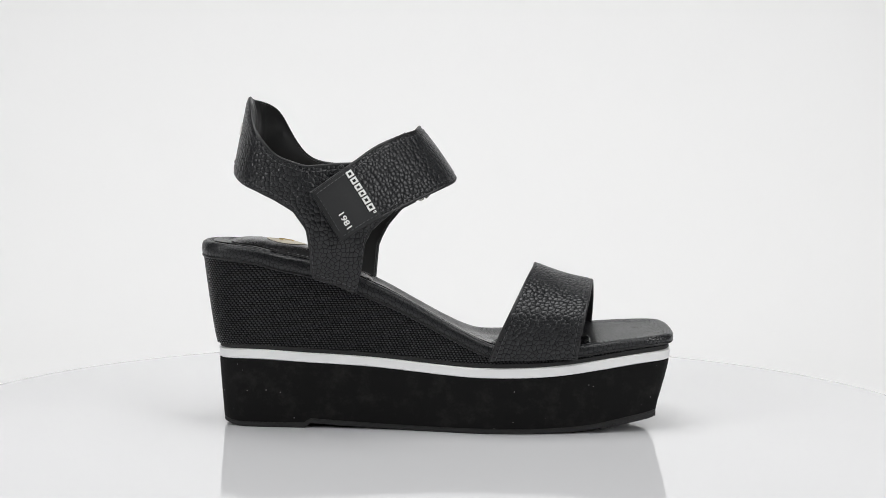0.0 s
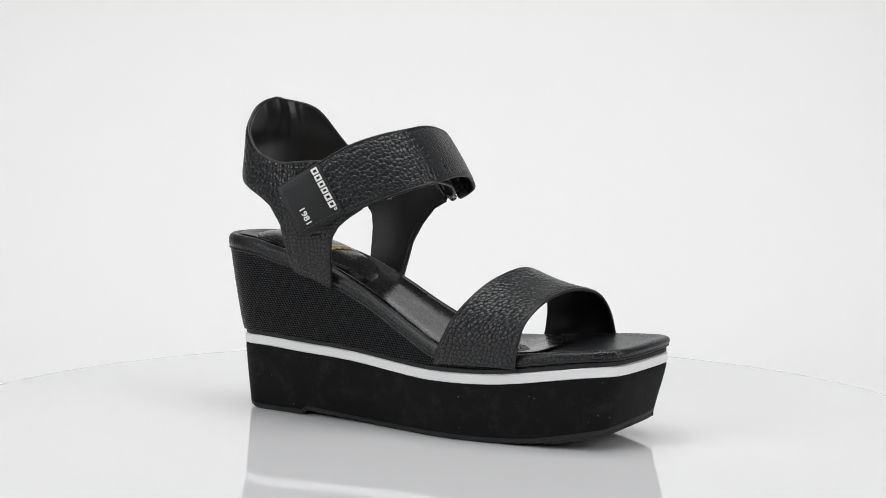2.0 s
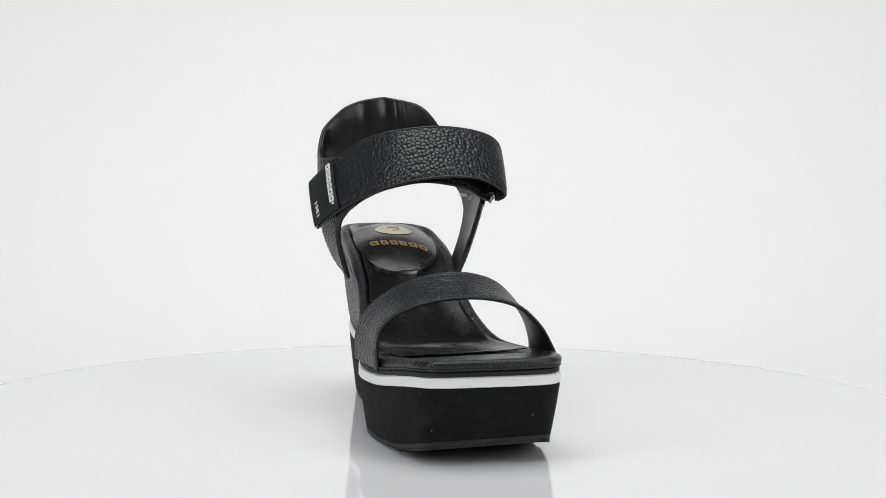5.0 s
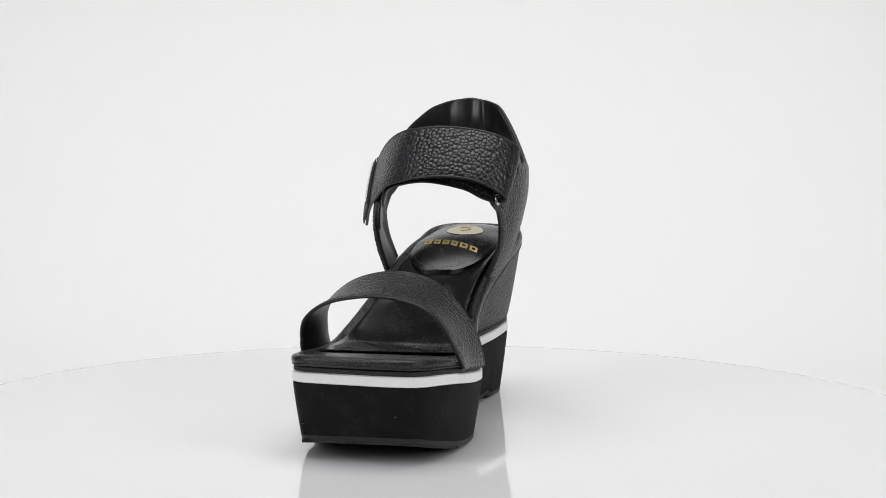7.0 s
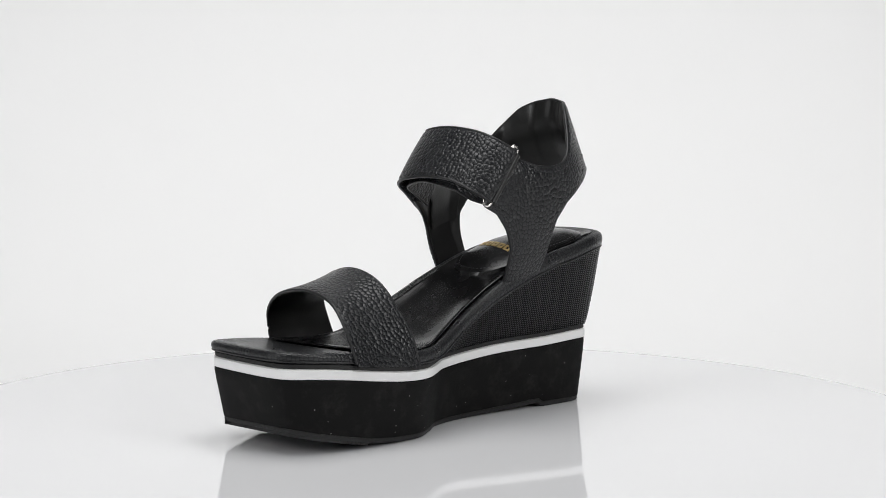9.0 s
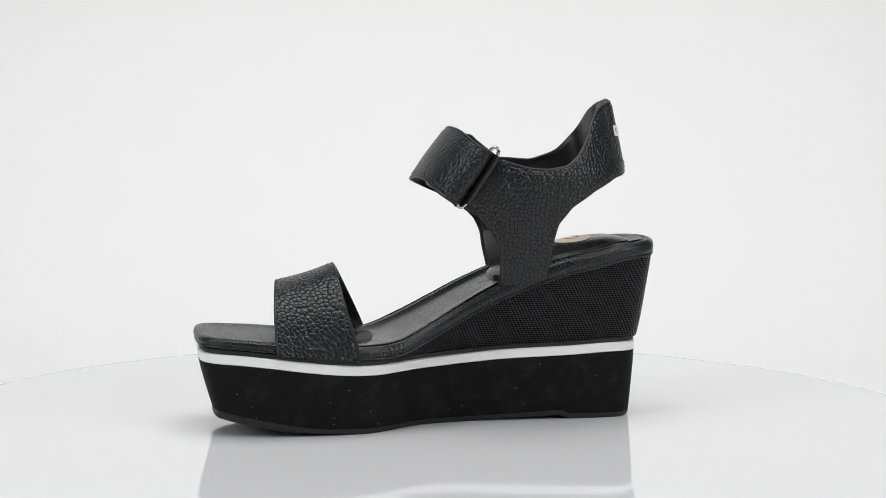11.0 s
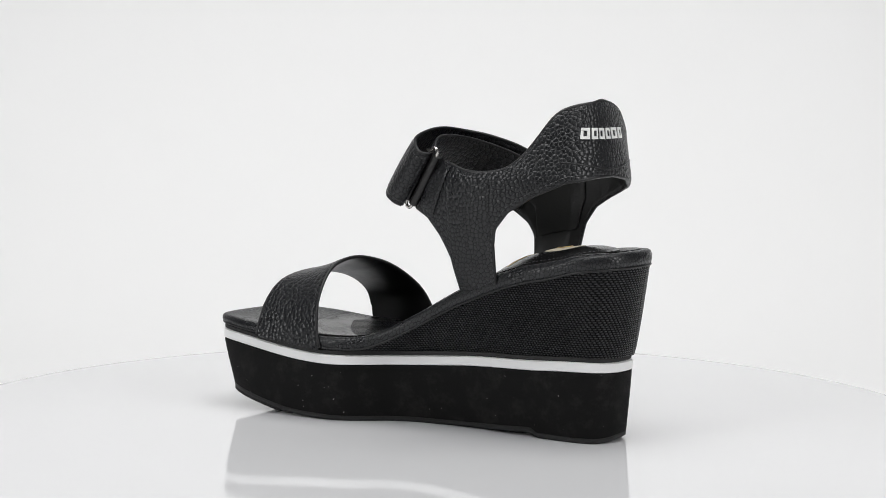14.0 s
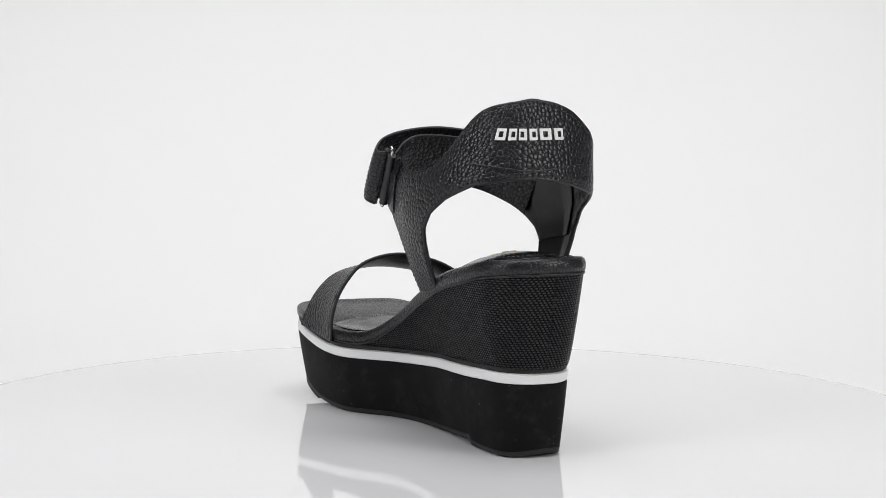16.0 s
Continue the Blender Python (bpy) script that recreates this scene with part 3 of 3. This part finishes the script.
def quarter(sandal):
    s, g, n, total = quarter_surface()
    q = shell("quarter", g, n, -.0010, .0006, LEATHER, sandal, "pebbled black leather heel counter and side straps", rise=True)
    # lining, padded behind the heel with upright creases
    pad = np.zeros(g.shape[:2])
    for i in range(g.shape[0]):
        back = math.exp(-((s[i] - total * .5) / .045) ** 2)
        for j in range(g.shape[1]):
            z = g[i, j, 2]
            f = j / (g.shape[1] - 1)
            crease = sum(a * math.exp(-((s[i] - total * .5 - c) / w) ** 2) for c, a, w in ((-.019, .0011, .0036), (-.002, .0008, .0046), (.013, .0005, .0036)))
            pad[i, j] = back * max(0, (z - .145) / .04) * max(0, math.sin(math.pi * min(1, f * 1.02))) * .0070 - back * max(0, (z - .15) / .03) * crease
    shell("lining", g, n, -.0026 - np.maximum(pad, -.0008), np.full(g.shape[:2], -.0011), LINING, q, "smooth dark leather lining")
    for v in (.0, 1.0):
        row = g[:, 0 if v == 0 else -1] - n[:, 0 if v == 0 else -1] * .0008
        tube("piping", row[::2], .0011, EDGE, q)
    width = np.linalg.norm(g[:, -1] - g[:, 0], axis=1)
    for top in (True, False):
        path, nn = [], []
        for i in range(len(s)):
            f = .0027 / max(width[i], .006)
            path.append(on_grid(g, n, i / (len(s) - 1), 1 - f if top else f, .0007))
            nn.append(n[i, -1 if top else 0])
        stitches("stitching", np.array(path), np.array(nn), q, THREAD)
    # seam across the heel
    lo, hi = int(len(s) * .36), int(len(s) * .63)
    path, nn = [], []
    for i in range(lo, hi):
        col = g[i, :, 2]
        j = np.interp(.1535 - .0035 * math.cos((i - lo) / (hi - lo) * math.pi - math.pi / 2) ** 2, col, np.arange(len(col)))
        path.append(on_grid(g, n, i / (len(s) - 1), j / (len(col) - 1), .0006))
        nn.append(n[i, int(j)])
    tube("seam", np.array(path), .0005, EDGE, q)
    # word on the heel as six white blocks
    u0, u1 = arc_share(g, -.1000, .0225), arc_share(g, -.1130, -.0125)
    widths = (.145, .125, .13, .12, .15, .145)
    gap = (1 - sum(widths)) / 5
    a = 0.0

    def lay(px, py, lift):
        col_u = u0 + (u1 - u0) * py
        i = int(col_u * (len(s) - 1))
        v = np.interp(px, g[i, :, 2], np.linspace(0, 1, g.shape[1]))
        return on_grid(g, n, col_u, v, .0006 + lift)
    for w in widths:
        blocks(q, "heel_print", PRINT, [(.1690, a, .0060), (.1690, a + w, .0060)], lay)
        a += w + gap
    # stamp on the lining of the inner side strap: a readable size and two plain bars
    def inside(x0, x1, z0, z1):
        return lambda x, y, lift=.0004: on_side(g, n, x0 + (x1 - x0) * x, z0 + (z1 - z0) * y, -.0027 - lift)
    lettering("sz37", q, STAMP, inside(-.0535, -.0455, .1250, .1276), "size_stamp")
    bar(q, "stamp_bar", STAMP, inside(-.0680, -.0555, .1262, .1282))
    bar(q, "stamp_bar", STAMP, inside(-.0670, -.0520, .1316, .1344))
    # stitched patch inside the outer side strap, behind the badge
    lo, hi = int(len(s) * .055), int(len(s) * .205)
    j0, j1 = 8, 20
    shell("patch", g[lo:hi, j0:j1], n[lo:hi, j0:j1], -.0038, -.0026, LINING, q, "stitched patch inside the strap")
    return g, n


def bar(parent, name, mat, lay):
    verts, faces = [], []
    for l in (.0001, .0005):
        for i in range(7):
            for y in (0, 1):
                verts.append(lay(i / 6, y, l))
    for i in range(6):
        a = 2 * i
        faces += [(14 + a, 14 + a + 1, 14 + a + 3, 14 + a + 2), (a, 14 + a, 16 + a, a + 2), (a + 1, a + 3, 17 + a, 15 + a)]
    link_mesh(name, verts, faces, mat, parent, smooth=False)


def arc_share(g, x, y):
    mid = g[:, g.shape[1] // 2, :2]
    return float(np.argmin(np.hypot(mid[:, 0] - x, mid[:, 1] - y))) / (g.shape[0] - 1)


def strap_grid(tops, lows, nu=120, nv=13, bulge=0.0):
    a, b = resample(spline(tops, 16), nu), resample(spline(lows, 16), nu)
    v = np.linspace(0, 1, nv)[None, :, None]
    g = b[:, None] * (1 - v) + a[:, None] * v
    n = grid_normals(g)
    g = g + n * (bulge * np.sin(np.pi * v))
    return g, n


STRAP_TOP = [(-.0737, -.0530, .1355), (-.0620, -.0487, .1435), (-.0505, -.0437, .1512), (-.0370, -.0358, .1600), (-.0225, -.0260, .1660), (-.0120, -.0150, .1690), (-.0080, .0040, .1708),
             (-.0076, .0240, .1690), (-.0086, .0385, .1648), (-.0158, .0470, .1582), (-.0205, .0425, .1570)]
STRAP_LOW = [(-.0577, -.0535, .1093), (-.0440, -.0492, .1175), (-.0303, -.0440, .1242), (-.0160, -.0370, .1305), (-.0010, -.0290, .1365), (.0095, -.0160, .1405), (.0122, .0040, .1430),
             (.0118, .0240, .1415), (.0090, .0388, .1350), (.0030, .0432, .1305), (-.0010, .0385, .1275)]
INNER_TOP = [(-.0520, -.0385, .1460), (-.0390, -.0310, .1545), (-.0265, -.0205, .1610), (-.0180, -.0020, .1655), (-.0155, .0180, .1665), (-.0165, .0290, .1630), (-.0228, .0392, .1560)]
INNER_LOW = [(-.0370, -.0385, .1225), (-.0230, -.0345, .1290), (-.0060, -.0260, .1355), (.0020, -.0060, .1395), (.0035, .0170, .1360), (.0000, .0280, .1305), (-.0055, .0362, .1275)]


def face_out(g, n):
    mid = n[n.shape[0] // 2, n.shape[1] // 2]
    return n if mid[0] + .4 * mid[2] > 0 else -n


def edge_finish(g, n, owner, low, high, ends=(True, True)):
    for j in (0, -1):
        tube("piping", g[::2, j] + n[::2, j] * (low + high) / 2, (high - low) * .44, EDGE, owner)
        f = .0026 / np.linalg.norm(g[:, -1] - g[:, 0], axis=1)
        path = np.array([on_grid(g, n, i / (g.shape[0] - 1), f[i] if j == 0 else 1 - f[i], high + .0001) for i in range(g.shape[0])])
        stitches("stitching", path, n[:, j], owner, THREAD)


def ankle_strap(sandal):
    g, n = strap_grid(STRAP_TOP, STRAP_LOW, 150, 13, .0006)
    n = face_out(g, n)
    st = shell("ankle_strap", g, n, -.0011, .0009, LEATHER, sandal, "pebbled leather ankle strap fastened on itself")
    edge_finish(g, n, st, -.0011, .0009)
    for u in (.89, .93):
        path = np.array([on_grid(g, n, u, v, .0010) for v in np.linspace(.05, .95, 20)])
        stitches("stitching", path, np.tile(n[int(u * 149), 6], (20, 1)), st, THREAD)
    gi, ni = strap_grid(INNER_TOP, INNER_LOW, 90, 11)
    ni = face_out(gi, ni)
    inner = shell("inner_strap", gi, ni, -.0009, .0009, LEATHER, sandal, "under layer of the ankle strap")
    edge_finish(gi, ni, inner, -.0009, .0009)
    # silicone badge over the strap's end
    share = .176
    k = int(share * 149)
    gb = g[:k + 1]
    nb = n[:k + 1]
    bd = shell("badge", gb, nb, .0010, .0026, BADGE, st, "black silicone badge with raised white lettering")
    path = []
    for u, v in ((.07, .06), (.95, .06), (.95, .94), (.07, .94), (.07, .06)):
        path.append((u, v))
    line, nn = [], []
    for (u0, v0), (u1, v1) in zip(path, path[1:]):
        for f in np.linspace(0, 1, 24, endpoint=False):
            line.append(on_grid(gb, nb, u0 + (u1 - u0) * f, v0 + (v1 - v0) * f, .0027))
            nn.append(on_grid(nb, nb, u0 + (u1 - u0) * f, v0 + (v1 - v0) * f, 0))
    stitches("stitching", np.array(line), np.array(nn), bd, THREAD, .0017, .0009)

    def lay(px, py, lift):
        return on_grid(gb, nb, px, py, .0026 + lift * 1.4)
    a, widths = .95, (.115, .105, .105, .095, .12, .115)
    for w in widths:
        blocks(bd, "badge_print", PRINT, [(.875, a, .135), (.875, a - w, .135)], lay)
        a -= w + .024
    blocks(bd, "badge_print", PRINT, [(.90, a, .06), (.90, a - .04, .06)], lay)
    loop = np.array([(-.0565 + .0016 * math.cos(a), -.0462, .1490 + .0019 * math.sin(a)) for a in np.linspace(-.9, 4.0, 16)])
    tube("loose_thread", loop, .00025, THREAD, st, sides=5)
    # year
    lettering("1981", bd, PRINT, lambda x, y: on_grid(gb, nb, .22 + .13 * y, .415 - .30 * x, .0031), "raised_year")
    return g, n


def lettering(text, parent, mat, place, name):
    """Text of the built-in font laid on a surface: x runs 0 to 1 along the word, y 0 to 1 up."""
    cu = bpy.data.curves.new(name, "FONT")
    cu.body, cu.resolution_u = text, 3
    cu.offset = 0.02
    ob = bpy.data.objects.new(name, cu)
    scene.collection.objects.link(ob)
    me = bpy.data.meshes.new_from_object(ob.evaluated_get(bpy.context.evaluated_depsgraph_get()))
    bpy.data.objects.remove(ob)
    co = np.array([v.co[:] for v in me.vertices])
    x0, x1, y0, y1 = co[:, 0].min(), co[:, 0].max(), co[:, 1].min(), co[:, 1].max()
    verts = [place((c[0] - x0) / (x1 - x0), (c[1] - y0) / (y1 - y0)) for c in co]
    link_mesh(name, verts, [tuple(p.vertices) for p in me.polygons], mat, parent, smooth=False)
    bpy.data.meshes.remove(me)


def wire_ring(sandal, g, n):
    a, b = np.array([-.0235, .0415, .1600]), np.array([-.0030, .0365, .1272])
    axis = b - a
    half = np.linalg.norm(axis) / 2
    axis /= 2 * half
    mid = (a + b) / 2
    side = np.array([.80, -.20, .48])
    side -= axis * side.dot(axis)
    side /= np.linalg.norm(side)
    pts = []
    for i in range(48):
        w = 2 * math.pi * i / 48
        c, s = math.cos(w), math.sin(w)
        pts.append(mid + axis * half * abs(c) ** .7 * (1 if c > 0 else -1) + side * .0033 * abs(s) ** .6 * (1 if s > 0 else -1))
    tube("ring", np.array(pts), .0010, STEEL, sandal, closed=True, label="oval nickel wire ring")
    # the strap's end folded round one long side of the ring
    line = [mid + axis * (half - .0034) * f + side * .0029 for f in np.linspace(-1, 1, 15)]
    tube("strap_fold", np.array(line), .0025, LINING, sandal, sides=12)
    # the quarter's end folded round the other, with a flap sewn down behind it
    line = [mid + axis * (half - .0034) * f - side * .0027 for f in np.linspace(-1, 1, 15)]
    fold = tube("quarter_fold", np.array(line), .0025, LINING, sandal, sides=12)
    top, low = np.array([-.0258, .1545]), np.array([-.0092, .1292])
    back = np.array([-.0112, -.0066])
    grid = np.zeros((25, 9, 3))
    out = np.zeros((25, 9, 3))
    for i in range(25):
        for j in range(9):
            q = top + (low - top) * i / 24 + back * (1 - j / 8) * (1 - .35 * (1 - i / 24))
            grid[i, j] = on_side(g, n, q[0], q[1], .0012)
            out[i, j] = on_side(g, n, q[0], q[1], .0022) - grid[i, j]
    out /= np.linalg.norm(out, axis=2, keepdims=True)
    flap = shell("flap", grid, out, -.0004, .0005, SOFT_LEATHER, fold, "smooth leather flap sewn over the ring")
    for j in (1, 7):
        stitches("stitching", grid[:, j] + out[:, j] * .0005, out[:, j], flap, THREAD)


TOE_BACK = [(.0254, -.0550, .0425), (.0305, -.0565, .0560), (.0385, -.0530, .0712), (.0485, -.0375, .0850), (.0565, -.0170, .0916), (.0600, .0010, .0913), (.0615, .0165, .0850),
            (.0605, .0295, .0705), (.0575, .0365, .0560), (.0540, .0390, .0415)]
TOE_FRONT = [(.0733, -.0580, .0430), (.0755, -.0590, .0560), (.0785, -.0560, .0680), (.0835, -.0420, .0776), (.0890, -.0200, .0821), (.0935, -.0010, .0816), (.0970, .0145, .0769),
             (.0993, .0252, .0668), (.1000, .0318, .0555), (.1000, .0360, .0465)]


def toe_strap(sandal):
    g, n = strap_grid(TOE_FRONT, TOE_BACK, 120, 13, .0010)
    if n[60, 6, 2] < 0:
        n = -n
    st = shell("toe_strap", g, n, -.0003, .0009, LEATHER, sandal, "broad pebbled leather strap over the toes")
    shell("lining", g, n, -.0014, -.0004, LINING, st)
    edge_finish(g, n, st, -.0012, .0009)


def build_sandal():
    sandal = new("sandal")
    tagged(sandal, "black leather platform wedge sandal with white stripe on turntable", "sandal")
    platform(sandal)
    wedge(sandal)
    footbed(sandal)
    heel_pad(sandal)
    g, n = quarter(sandal)
    ankle_strap(sandal)
    wire_ring(sandal, g, n)
    toe_strap(sandal)
    return sandal


studio()
table = turntable()
sandal = build_sandal()


def motions():
    rows = [(0.5 * i, pose(0, 0, 0, 0, 0, TURN_START + TURN_RATE * 0.5 * i)) for i in range(33)]
    walk(sandal, rows)
    walk(table, rows)


motions()
